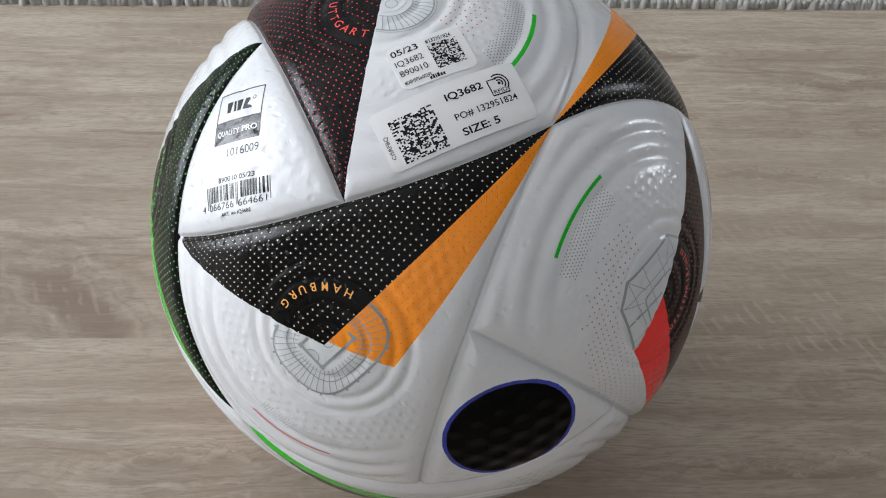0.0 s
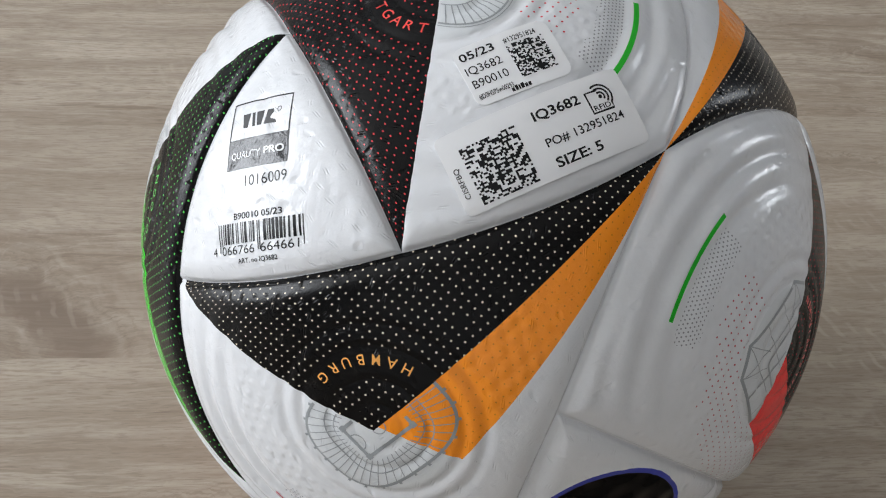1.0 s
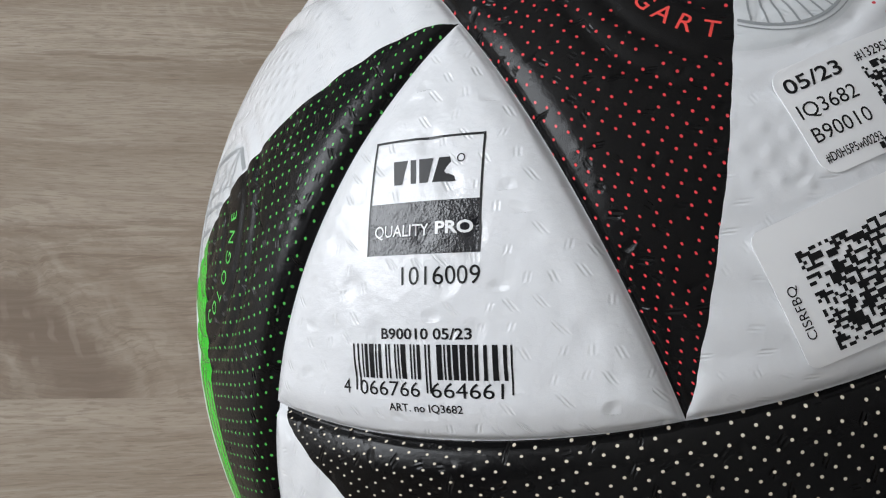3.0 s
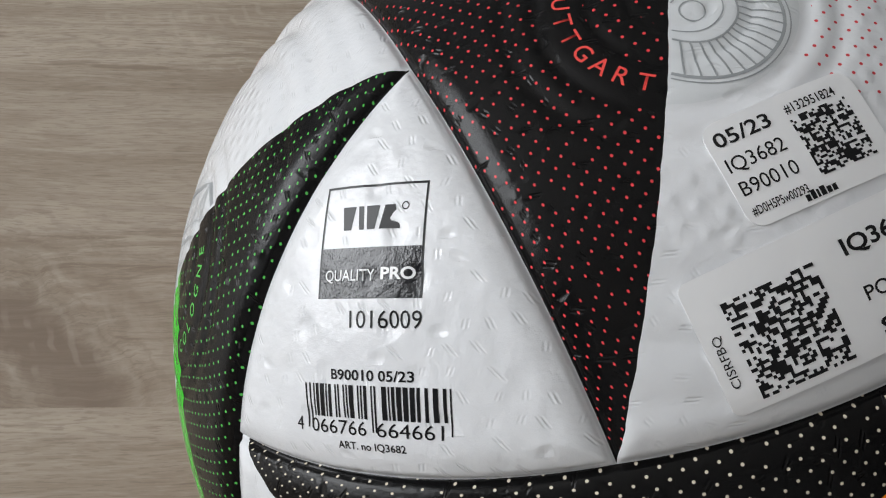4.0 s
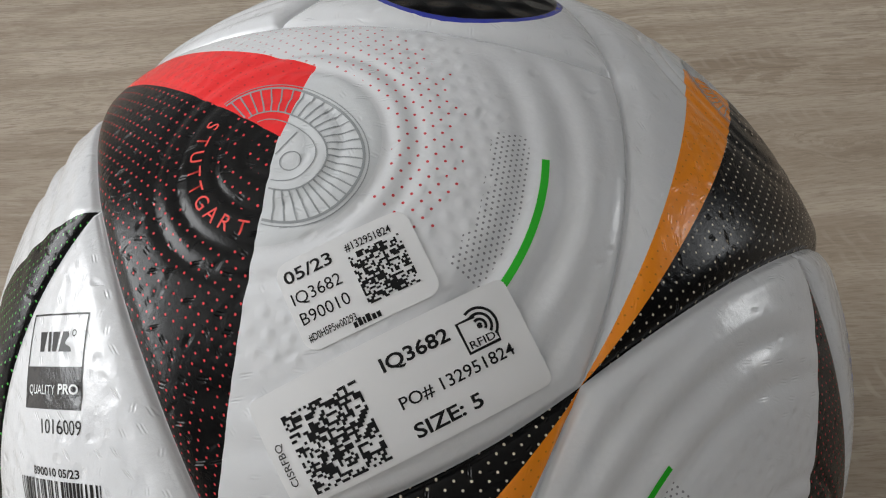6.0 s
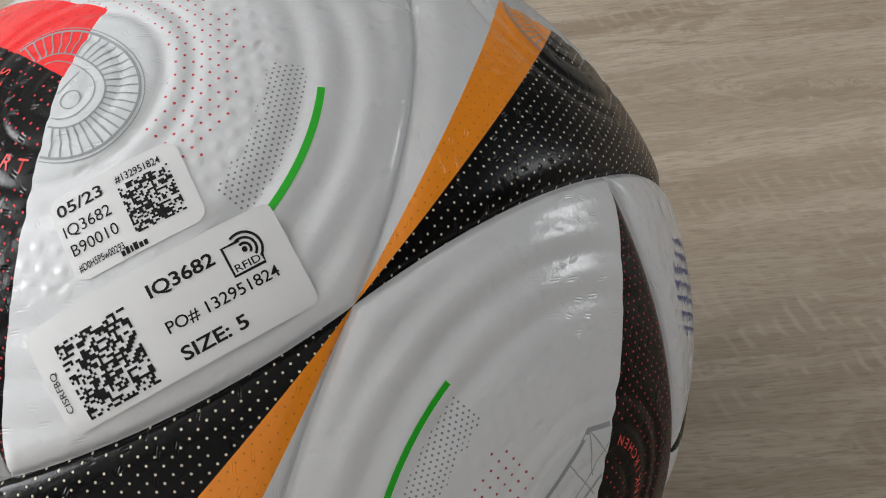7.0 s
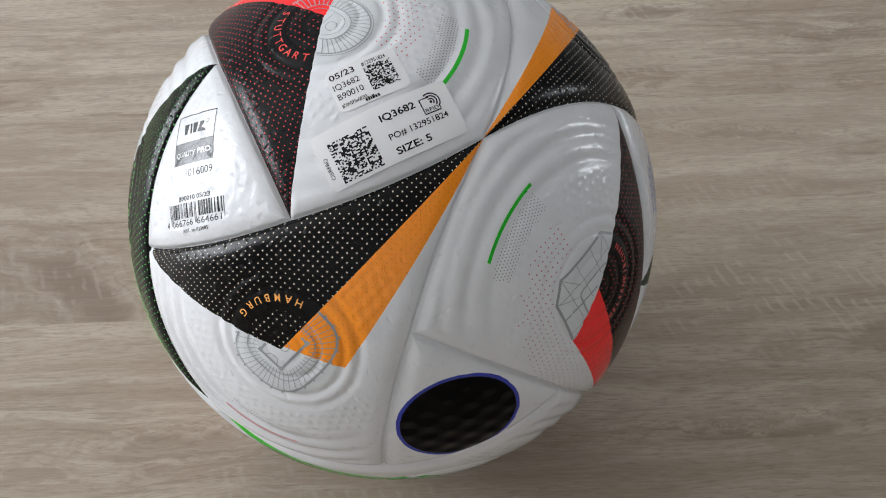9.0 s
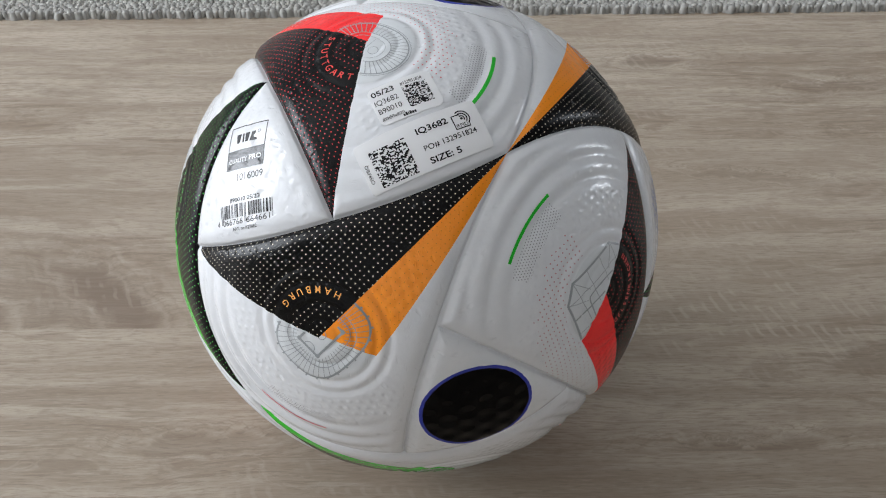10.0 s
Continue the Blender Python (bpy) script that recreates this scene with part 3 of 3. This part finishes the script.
# ---- printing: flat shapes in millimetres, wrapped on to the skin
class Print:
    def __init__(self):
        self.v, self.f = [], []

    def poly(self, pts):
        n = len(self.v)
        self.v += pts
        self.f.append(tuple(range(n, n + len(pts))))

    def rect(self, x0, y0, x1, y1, cuts=1):
        long_x = abs(x1 - x0) > abs(y1 - y0)
        for i in range(cuts):
            a, b = i / cuts, (i + 1) / cuts
            if long_x:
                xa, xb = x0 + (x1 - x0) * a, x0 + (x1 - x0) * b
                self.poly([(xa, y0), (xb, y0), (xb, y1), (xa, y1)])
            else:
                ya, yb = y0 + (y1 - y0) * a, y0 + (y1 - y0) * b
                self.poly([(x0, ya), (x1, ya), (x1, yb), (x0, yb)])
        return self

    def line(self, pts, width, closed=False):
        """A ribbon along pts."""
        n = len(pts)
        left, right = [], []
        for i, (x, y) in enumerate(pts):
            a = pts[i - 1] if i or closed else pts[i]
            b = pts[(i + 1) % n] if i < n - 1 or closed else pts[i]
            dx, dy = b[0] - a[0], b[1] - a[1]
            q = math.hypot(dx, dy) or 1
            left.append((x - dy / q * width / 2, y + dx / q * width / 2))
            right.append((x + dy / q * width / 2, y - dx / q * width / 2))
        for i in range(n if closed else n - 1):
            j = (i + 1) % n
            self.poly([right[i], right[j], left[j], left[i]])
        return self

    def text(self, body, x, y, width=None, size=2.0, bold=0.0, turn=0.0):
        """Lettering with its lower left at x, y; width in millimetres."""
        v, f = glyphs(body, bold)
        w = max(a[0] for a in v) - min(a[0] for a in v)
        x_min = min(a[0] for a in v)
        sx = width / w if width else size
        c, s = math.cos(radians(turn)), math.sin(radians(turn))
        n = len(self.v)
        for a, b in v:
            p, q = (a - x_min) * sx, b * size
            self.v.append((x + p * c - q * s, y + p * s + q * c))
        self.f += [tuple(n + i for i in face) for face in f]
        return self


def glyphs(body, bold):
    """The built-in font's outlines as flat faces; capitals are about 0.7 high."""
    cu = bpy.data.curves.new("letters", "FONT")
    cu.body, cu.size, cu.offset, cu.resolution_u = body, 1.0, bold, 3
    ob = new("letters", cu)
    me = bpy.data.meshes.new_from_object(ob.evaluated_get(bpy.context.evaluated_depsgraph_get()))
    v = [(a.co.x, a.co.y) for a in me.vertices]
    f = [tuple(p.vertices) for p in me.polygons]
    bpy.data.objects.remove(ob)
    bpy.data.curves.remove(cu)
    bpy.data.meshes.remove(me)
    return v, f


def wrap(name, art, frame_axes, height, lift, material, parent, label="", clip=None):
    """Lays a Print on the skin. frame_axes: centre, right and up of its own plane, in the parent's axes."""
    c, r, u = frame_axes
    p = np.array([tuple((c + r * (x / 110) + u * (y / 110)).normalized()) for x, y in art.v])
    radius = (R + (height(p) if height else 0.0) + lift)
    v = p * np.reshape(radius * np.ones(len(p)), (-1, 1))
    faces = art.f
    if clip is not None:
        faces = [f for f in faces if not any(clip(Vector(p[i])) for i in f)]
    if not faces:
        return None
    me = bpy.data.meshes.new(name)
    me.from_pydata([tuple(x) for x in v], [], faces)
    out = np.array(c)
    flip = [q for q in me.polygons if np.dot(np.array(q.normal), out) < 0]
    for q in flip:
        q.flip()
    me.update()
    me.polygons.foreach_set("use_smooth", [True] * len(me.polygons))
    me.materials.append(material)
    ob = new(name, me)
    ob.parent = parent
    if label:
        ob["label"] = label
    return ob


STAND = (RING, -EAST, SOUTH)      # seen from outside, x to one's right


def stand_xy(r, az):
    """Place on the stadium's plane, in millimetres, of a bearing."""
    q = 110 * math.tan(radians(r))
    return -q * math.cos(radians(az)), q * math.sin(radians(az))


def ring_text(body, radius, start, end, size, bold):
    """Letters round the stadium, their tops towards its centre."""
    art = Print()
    for i, ch in enumerate(body):
        az = start + (end - start) * i / (len(body) - 1)
        x, y = stand_xy(radius, az)
        rad = Vector((x, y)).normalized()
        up, right = -rad, Vector((-rad.y, rad.x))
        v, f = glyphs(ch, bold)
        xs = [a[0] for a in v]
        mid = (min(xs) + max(xs)) / 2
        n = len(art.v)
        for a, b in v:
            q = right * ((a - mid) * size * (0.8 if ch == "M" else 0.98)) + up * ((b - 0.36) * size)
            art.v.append((x + q.x, y + q.y))
        art.f += [tuple(n + j for j in face) for face in f]
    return art


def arc_art(r, a0, a1, width):
    return Print().line([stand_xy(r, a0 + (a1 - a0) * i / 40) for i in range(41)], width)


def rounded(rx, ry, power, n=96, turn=0.0, shift=(0, 0)):
    out = []
    for i in range(n):
        t = 2 * math.pi * i / n
        c, s = math.cos(t), math.sin(t)
        k = (abs(c) ** power + abs(s) ** power) ** (-1 / power)
        x, y = rx * c * k, ry * s * k
        q = radians(turn)
        out.append((x * math.cos(q) - y * math.sin(q) + shift[0], x * math.sin(q) + y * math.cos(q) + shift[1]))
    return out


def dense(a, b, n=10):
    return [(a[0] + (b[0] - a[0]) * i / n, a[1] + (b[1] - a[1]) * i / n) for i in range(n + 1)]


def square_stadium():
    """Rounded oblong bowl with ticks, seating lines and a pitch."""
    art = Print()
    mid = (0, 0.4)
    art.line(rounded(15.0, 19.9, 3.0, shift=mid), 0.85, True)
    art.line(rounded(11.9, 13.3, 3.0, shift=mid), 0.32, True)
    art.line(rounded(9.2, 11.2, 3.4, shift=mid), 0.28, True)
    for a, b in zip(rounded(14.6, 19.5, 3.0, 46, shift=mid), rounded(7.4, 9.8, 4, 46, shift=mid)):
        art.line(dense(a, b, 8), 0.24)
    for a in rounded(16.0, 20.9, 3.0, 25, shift=mid):
        art.line(dense(a, (a[0] * 0.94, a[1] * 0.94), 2), 0.75)
    for a, b in (((5.0, 8.4), (-4.8, 8.5)), ((-4.8, 8.5), (-4.8, -7.6)), ((-4.8, -7.6), (-2.0, -7.6)), ((5.0, 8.4), (5.0, 3.0))):
        art.line(dense(a, b, 10), 0.95)
    for a in ((5.0, 8.4), (-4.8, 8.5), (-4.8, -7.6)):
        art.rect(a[0] - 0.8, a[1] - 0.8, a[0] + 0.8, a[1] + 0.8)
    art.line(rounded(1.9, 1.9, 2, 24), 0.3, True)
    art.line([(2.4 * math.cos(radians(q)), 8.2 - 2.2 * math.sin(radians(q))) for q in range(0, 181, 15)], 0.3)
    return art


def round_stadium():
    """Oval bowl with radial roof struts round a small pitch."""
    art = Print()
    art.line(rounded(13.6, 18.4, 2.2), 0.55, True)
    art.line(rounded(14.4, 19.4, 2.2), 0.22, True)
    art.line(rounded(7.6, 11.0, 2.3), 0.35, True)
    art.line(rounded(5.8, 8.6, 2.4), 0.22, True)
    for a, b in zip(rounded(13.4, 18.2, 2.2, 44), rounded(7.5, 10.8, 2.3, 44)):
        art.line(dense(a, b, 6), 0.32)
    art.line(rounded(2.0, 2.0, 2, 24, 0, (0.5, 4.5)), 0.25, True)
    art.line(dense((-5.0, 1.0), (5.0, 1.0)), 0.25)
    return art


def roofed_stadium():
    """Cut-cornered hall roof with a grid of beams."""
    art = Print()
    turn = [(12.4, 16.4), (-12.4, 16.4), (-18.5, 9.5), (-18.5, -9.5), (-12.4, -16.4), (12.4, -16.4), (18.5, -9.5), (18.5, 9.5)]
    rim = []
    for a, b in zip(turn, turn[1:] + turn[:1]):
        rim += dense(a, b, 8)[:-1]
    art.line(rim, 1.0, True)
    for x in (-12.4, -4.2, 4.2, 12.4):
        art.line(dense((x, 16.0), (x * 0.8, -16.0), 16), 0.3)
    for y in (-6.0, 1.5, 9.0):
        art.line(dense((-18.2, y), (18.2, y), 16), 0.75 if y == 1.5 else 0.3)
    for a in turn:
        art.line(dense(a, (a[0] * 0.5, a[1] * 0.5), 6), 0.3)
    art.line(rounded(8.5, 6.0, 8, 48), 0.7, True)
    return art


LIFT = 0.00007
PRINTS = {
    (0, (1, 1, 1)): ("HAMBURG", M_ORANGE_INK, square_stadium, M_ARC_RED, 0.7, -111, -187),
    (0, (-1, -1, 1)): ("", M_ORANGE_INK, round_stadium, M_ARC_RED, 0.7, -105, -200),
    (1, (-1, -1, 1)): ("STUTTGART", M_RED_INK, round_stadium, M_ARC_GREEN, 1.8, -98, -201),
    (1, (1, 1, 1)): ("GELSENKIRCHEN", M_RED_INK, roofed_stadium, M_ARC_GREEN, 1.6, -94, -198),
    (2, (1, -1, -1)): ("COLOGNE", M_GREEN_INK, roofed_stadium, M_ARC_RED, 0.7, -105, -186),
    (2, (1, 1, 1)): ("", M_GREEN_INK, square_stadium, M_ARC_RED, 0.7, -105, -200),
}
for key, (town, ink, stadium, arc_ink, width, a0, a1) in PRINTS.items():
    panel = PANELS[key]
    if town:
        wrap("lettering", ring_text(town, {"HAMBURG": 9.25, "STUTTGART": 8.65}.get(town, 8.75), a0, a1, {"HAMBURG": 3.9, "STUTTGART": 4.3, "COLOGNE": 3.8}.get(town, 3.1), 0.006), STAND, panel_height, LIFT, ink, panel, "town name in coloured capitals")
    wrap("stadium_drawing", stadium(), STAND, panel_height, LIFT, M_GREY, panel, "thin grey line drawing of a stadium",
         clip=lambda p: in_black(p, key[0], 0.028 if stadium is round_stadium and key[0] else 0.0) or (stadium is roofed_stadium and p.y > 0 and p.y < WEDGE_SLOPE * p.x and WEDGE_N.dot(p) > 0))
    wrap("printed_arc", arc_art(26.1, 53.5, 90, width), STAND, panel_height, LIFT * 1.5, arc_ink, panel, "thin curved coloured line")

# ---- marks on the corner panel
home = CORNERS[False, (1, 1, 1)]
home["label"] = "white three-sided panel with printed quality marks"
art = Print()
for a in ((-10.5, 21.1, 9.6, 21.5), (-10.5, 2.9, -10.1, 21.1), (9.2, 2.9, 9.6, 21.1)):
    art.rect(*a, cuts=8)
wrap("mark_frame", art, MARK, corner_height, LIFT, M_INK, home)
art = Print()
for i in range(44):
    art.rect(-10.1 + 19.3 * i / 44, 2.9, -10.1 + 19.3 * (i + 1) / 44, 11.0, cuts=18)
wrap("mark_field", art, MARK, corner_height, LIFT, M_DARK, home, "black field of the quality mark")
art = Print()
for low, high, low_w, high_w in ((-6.0, -6.5, 1.5, 2.7), (-2.9, -3.3, 1.0, 1.0), (-1.3, -1.7, 1.5, 2.6), (1.0, 1.9, 3.9, 1.9)):
    art.poly([(low, 13.9), (low + low_w, 13.9), (high + high_w, 17.8), (high, 17.8)])
art.line(rounded(0.6, 0.6, 2, 16, 0, (5.7, 17.5)), 0.2, True)
wrap("logo_shape", art, MARK, corner_height, LIFT, M_INK, home, "plain black bars of a logo")
wrap("mark_text", Print().text("QUALITY", -9.1, 5.7, 9.9, 2.6, 0.004).text("PRO", 2.0, 5.9, 6.3, 2.6, 0.03), MARK, corner_height, LIFT * 2.2, M_PAPER, home, "white words on the black field")
wrap("serial_number", Print().text("1016009", -3.8, -1.7, 13.4, 4.0), MARK, corner_height, LIFT, M_INK, home)
wrap("batch_code", Print().text("B90010 05/23", -7.8, -9.8, 15.8, 2.3, 0.02), MARK, corner_height, LIFT, M_INK, home)
rng = random.Random(7)
x = -13.6
while x < 14.3:
    w = rng.choice((0.3, 0.3, 0.6, 0.6, 0.9, 1.2))
    guard = x < -12.6 or -0.9 < x < 0.7 or x > 13.2
    bar = Print().rect(x, -18.0 if guard else -15.9, min(x + min(w, 0.35 if guard else 2), 14.5), -10.6, cuts=4)
    wrap("barcode_bar", bar, MARK, corner_height, LIFT, M_INK, home)
    x += w + rng.choice((0.3, 0.3, 0.55, 0.8))
wrap("barcode_digits", Print().text("4", -16.2, -18.6, 1.5, 3.3).text("066766", -12.7, -18.6, 11.6, 3.3).text("664661", 0.9, -18.6, 11.9, 3.3),
     MARK, corner_height, LIFT, M_INK, home)
wrap("article_number", Print().text("ART. no IQ3682", -7.2, -21.0, 13.2, 1.8, 0.012), MARK, corner_height, LIFT, M_INK, home)

# ---- blue script on the corner panel beyond, too small to read
side = CORNERS[False, (-1, -1, 1)]
art = Print()
rng = random.Random(3)
for row, (y, x0, x1) in enumerate(((12, -9, 8), (8.5, -14, 11), (5, -12, 14), (1.5, -16, 15), (-2, -14, 13), (-5.5, -15, 12), (-9, -10, 11))):
    x = x0
    while x < x1:
        w = rng.uniform(0.8, 2.2)
        h = rng.uniform(0.8, 2.6)
        art.line([(x, y), (x + w * 0.4, y + h), (x + w * 0.7, y + h * 0.3), (x + w, y + rng.uniform(-0.6, 0.6))], 0.5)
        x += w + rng.uniform(0.1, 0.5)
wrap("script_print", art, MARK, corner_height, LIFT, M_BLUE_INK, side, "faint blue unreadable script")


# ---- stickers
def sticker(name, centre, right, w, h, corner, lift, label):
    """A thin label with rounded corners, bent over the ball."""
    fr = axes(centre, right)
    nx, ny = 40, 20
    bm = bmesh.new()
    grid = {}
    for i in range(nx + 1):
        for j in range(ny + 1):
            x, y = -w / 2 + w * i / nx, -h / 2 + h * j / ny
            dx, dy = abs(x) - (w / 2 - corner), abs(y) - (h / 2 - corner)
            if dx > 0 and dy > 0:
                q = math.hypot(dx, dy)
                m = max(dx, dy) / q
                x = math.copysign(w / 2 - corner + dx * m, x)
                y = math.copysign(h / 2 - corner + dy * m, y)
            p = (fr[0] + fr[1] * (x / 110) + fr[2] * (y / 110)).normalized()
            dip = paper_height(np.array([tuple(p)]))[0]
            for k, sink in enumerate((0.0, 0.0, 0.0004)):
                if k == 0 or i in (0, nx) or j in (0, ny):
                    grid[i, j, k] = bm.verts.new(p * (R + dip + lift - sink))
    for i in range(nx):
        for j in range(ny):
            bm.faces.new((grid[i, j, 0], grid[i + 1, j, 0], grid[i + 1, j + 1, 0], grid[i, j + 1, 0]))
    bm.faces.index_update()
    loop = [(i, 0) for i in range(nx)] + [(nx, j) for j in range(ny)] + [(i, ny) for i in range(nx, 0, -1)] + [(0, j) for j in range(ny, 0, -1)]
    for a, b in zip(loop, loop[1:] + loop[:1]):
        bm.faces.new((grid[*a, 2], grid[*b, 2], grid[*b, 1], grid[*a, 1])).index = nx * ny
    for f in bm.faces:
        f.smooth = f.index < nx * ny
    me = bpy.data.meshes.new(name)
    bm.to_mesh(me)
    bm.free()
    ob = part(name, me, M_PAPER, football, label)
    ob.matrix_basis = BALL
    return ob, fr


def speckle_block(x0, y0, size, cells, seed):
    """A square block of short dark bars that stands for a code."""
    art = Print()
    rng = random.Random(seed)
    c = size / cells
    for j in range(cells):
        i = 0
        while i < cells:
            n = rng.choice((1, 1, 1, 1, 2))
            n = min(n, cells - i)
            if rng.random() < 0.52:
                art.rect(x0 + i * c, y0 + j * c, x0 + (i + n) * c, y0 + (j + 1) * c)
            i += n
    return art


HIGH = 0.00024
SLEEVE = np.array((CYCLE.to_3x3().transposed() @ Matrix.Diagonal((-1, -1, 1))))


def paper_height(p):
    """The sticker dips towards the seam with the panel it is stuck on, but bridges its fine relief."""
    mm = edge_distance(p @ SLEEVE.T, PANEL_EDGE) * 1000
    return -0.0015 * np.exp(-(mm / 3.5) ** 2)


big, fr = sticker("sticker", (0.1941, -0.2125, 0.9577), (-0.8946, 0.3623, 0.2617), 49.5, 20.4, 1.6, HIGH, "white paper size sticker")
up = HIGH + LIFT
wrap("code_block", speckle_block(-20.0, -9.0, 14.4, 29, 5), fr, paper_height, up, M_INK, big, "square block of dark code bars")
wrap("text_line", Print().text("IQ3682", -0.8, 4.2, 12.5, 3.4, 0.022), fr, paper_height, up, M_INK, big)
wrap("text_line", Print().text("PO# 132951824", -0.6, -2.7, 21.3, 3.0, 0.008), fr, paper_height, up, M_INK, big)
wrap("text_line", Print().text("SIZE: 5", -0.4, -8.0, 12.4, 3.4, 0.022), fr, paper_height, up, M_INK, big)
wrap("text_line", Print().text("CISRFBQ", -22.0, -6.2, 7.8, 1.9, 0.0, 90), fr, paper_height, up, M_INK, big)
art = Print()
art.line([(17.0, 6.0), (13.6, 6.0), (13.6, 0.6), (19.4, 0.6), (19.4, 2.2)], 0.55)
for q in (1.1, 2.1, 3.1):
    art.line([(17.2 + q * math.cos(radians(a)), 4.2 + q * math.sin(radians(a))) for a in range(-50, 121, 10)], 0.5)
art.line([(17.2 + 0.25 * math.cos(radians(a)), 4.2 + 0.25 * math.sin(radians(a))) for a in range(0, 361, 30)], 0.55)
art.text("RFID", 14.2, 1.1, 4.7, 1.9, 0.01)
wrap("radio_tag_mark", art, fr, paper_height, up, M_INK, big)

small, fr = sticker("sticker", (0.0997, -0.373, 0.9225), (-0.8895, 0.382, 0.2506), 25.2, 16.8, 2.6, HIGH - 0.00002, "small white paper batch sticker")
up = HIGH - 0.00002 + LIFT
wrap("code_block", speckle_block(0.2, -5.2, 9.6, 25, 11), fr, paper_height, up, M_INK, small, "square block of dark code bars")
wrap("text_line", Print().text("05/23", -11.4, 4.4, 9.0, 3.2, 0.015), fr, paper_height, up, M_INK, small)
wrap("text_line", Print().text("IQ3682", -11.5, 0.3, 9.2, 3.2), fr, paper_height, up, M_INK, small)
wrap("text_line", Print().text("B90010", -11.4, -3.5, 9.1, 3.2), fr, paper_height, up, M_INK, small)
wrap("text_line", Print().text("#132951824", 0.3, 5.1, 8.6, 2.1, 0.01), fr, paper_height, up, M_INK, small)
wrap("text_line", Print().text("#D0H5P5w00293", -11.5, -6.6, 8.9, 1.9, 0.01), fr, paper_height, up, M_INK, small)
art = Print()
for x, w, top in ((-3.6, 0.7, -6.8), (-2.7, 0.7, -6.4), (-1.8, 0.4, -6.6), (-1.2, 0.8, -6.4), (-0.2, 0.7, -6.8), (0.7, 0.7, -6.8)):
    art.rect(x, -7.8, x + w, top)
wrap("logo_bar", art, fr, paper_height, up, M_INK, small, "plain dark bars of a logo")

# ---------------------------------------------------------------- rug
def rug_mesh(name, x0, x1, y0, y1, pitch):
    """Short uneven tufts, side by side, on a thin backing."""
    rng = np.random.default_rng(4)
    v, f = [], []
    nx, ny = int((x1 - x0) / pitch), int((y1 - y0) / pitch)
    for i in range(nx):
        for j in range(ny):
            dx, dy, s = rng.uniform(-0.4, 0.4), rng.uniform(-0.4, 0.4), rng.uniform(0.7, 1.25)
            cx, cy = x0 + (i + 0.5 + dx) * pitch, y0 + (j + 0.5 + dy) * pitch
            h = rng.uniform(0.0062, 0.0078)
            lx, ly = rng.uniform(-0.0014, 0.0014, 2)
            w = pitch * 1.2 * s
            n = len(v)
            for k in range(5):
                a = 2 * math.pi * k / 5 + dx
                v.append((cx + w * math.cos(a), cy + w * math.sin(a), 0.0))
            for k in range(5):
                a = 2 * math.pi * k / 5 + dy
                v.append((cx + lx + 0.7 * w * math.cos(a), cy + ly + 0.7 * w * math.sin(a), h * 0.8))
            v.append((cx + lx * 1.2, cy + ly * 1.2, h))
            for k in range(5):
                q = (k + 1) % 5
                f.append((n + k, n + q, n + 5 + q, n + 5 + k))
                f.append((n + 5 + k, n + 5 + q, n + 10))
    me = bpy.data.meshes.new(name)
    me.from_pydata(v, [], f)
    me.polygons.foreach_set("use_smooth", [True] * len(f))
    return me


def rug_material():
    g = Graph("grey_rug_pile")
    isl = g.nt.nodes.new("ShaderNodeNewGeometry").outputs["Random Per Island"]
    n = g.noise(g.coord(), 60.0, 3.0)
    col = g.mix(g.step(isl, 0.0, 1.0), (0.34, 0.335, 0.315), (0.40, 0.395, 0.375))
    col = g.mix(g.mul(n, 0.5), col, (0.38, 0.365, 0.33))
    return g.finish(col, 0.9)


rug = tagged(new("rug"), "pale grey short-pile rug lying on the laminate floor", "rug")
M_RUG = rug_material()
rug.matrix_basis = pose(0, 0.4165, 0, 0, 0, 2.7)
part("backing", box_mesh("backing", -0.65, 0.8, 0.002, 0.6, 0.0005, 0.0045), M_RUG, rug)
for y0, y1, pitch in ((0.0, 0.10, 0.0032), (0.10, 0.6, 0.008)):
    tagged(part("pile", rug_mesh("pile", -0.65, 0.8, y0, y1, pitch), M_RUG, rug), "dense pale grey tufts", kind="stuff")

# ---------------------------------------------------------------- floor strips
STRIPS = [-2.62, -2.4, -2.0, -1.6, -1.2, -0.8, -0.6, -0.415, -0.231, -0.046, 0.045, 0.229, 0.413, 0.6, 0.8, 1.2, 1.6, 2.0, 2.22]
LAY = pose(0, 0, 0, 0, 0, 2.0)
rng = random.Random(2)
for y0, y1 in zip(STRIPS, STRIPS[1:]):
    joint = rng.choice((-0.95, -0.8, 0.75, 0.9))
    for x0, x1 in ((X0 - 0.03, joint), (joint, X1 + 0.03)):
        part("strip", box_mesh("strip", x0, x1, y0, y1, -0.0115, 0.0), M_WOOD, floor).matrix_basis = LAY
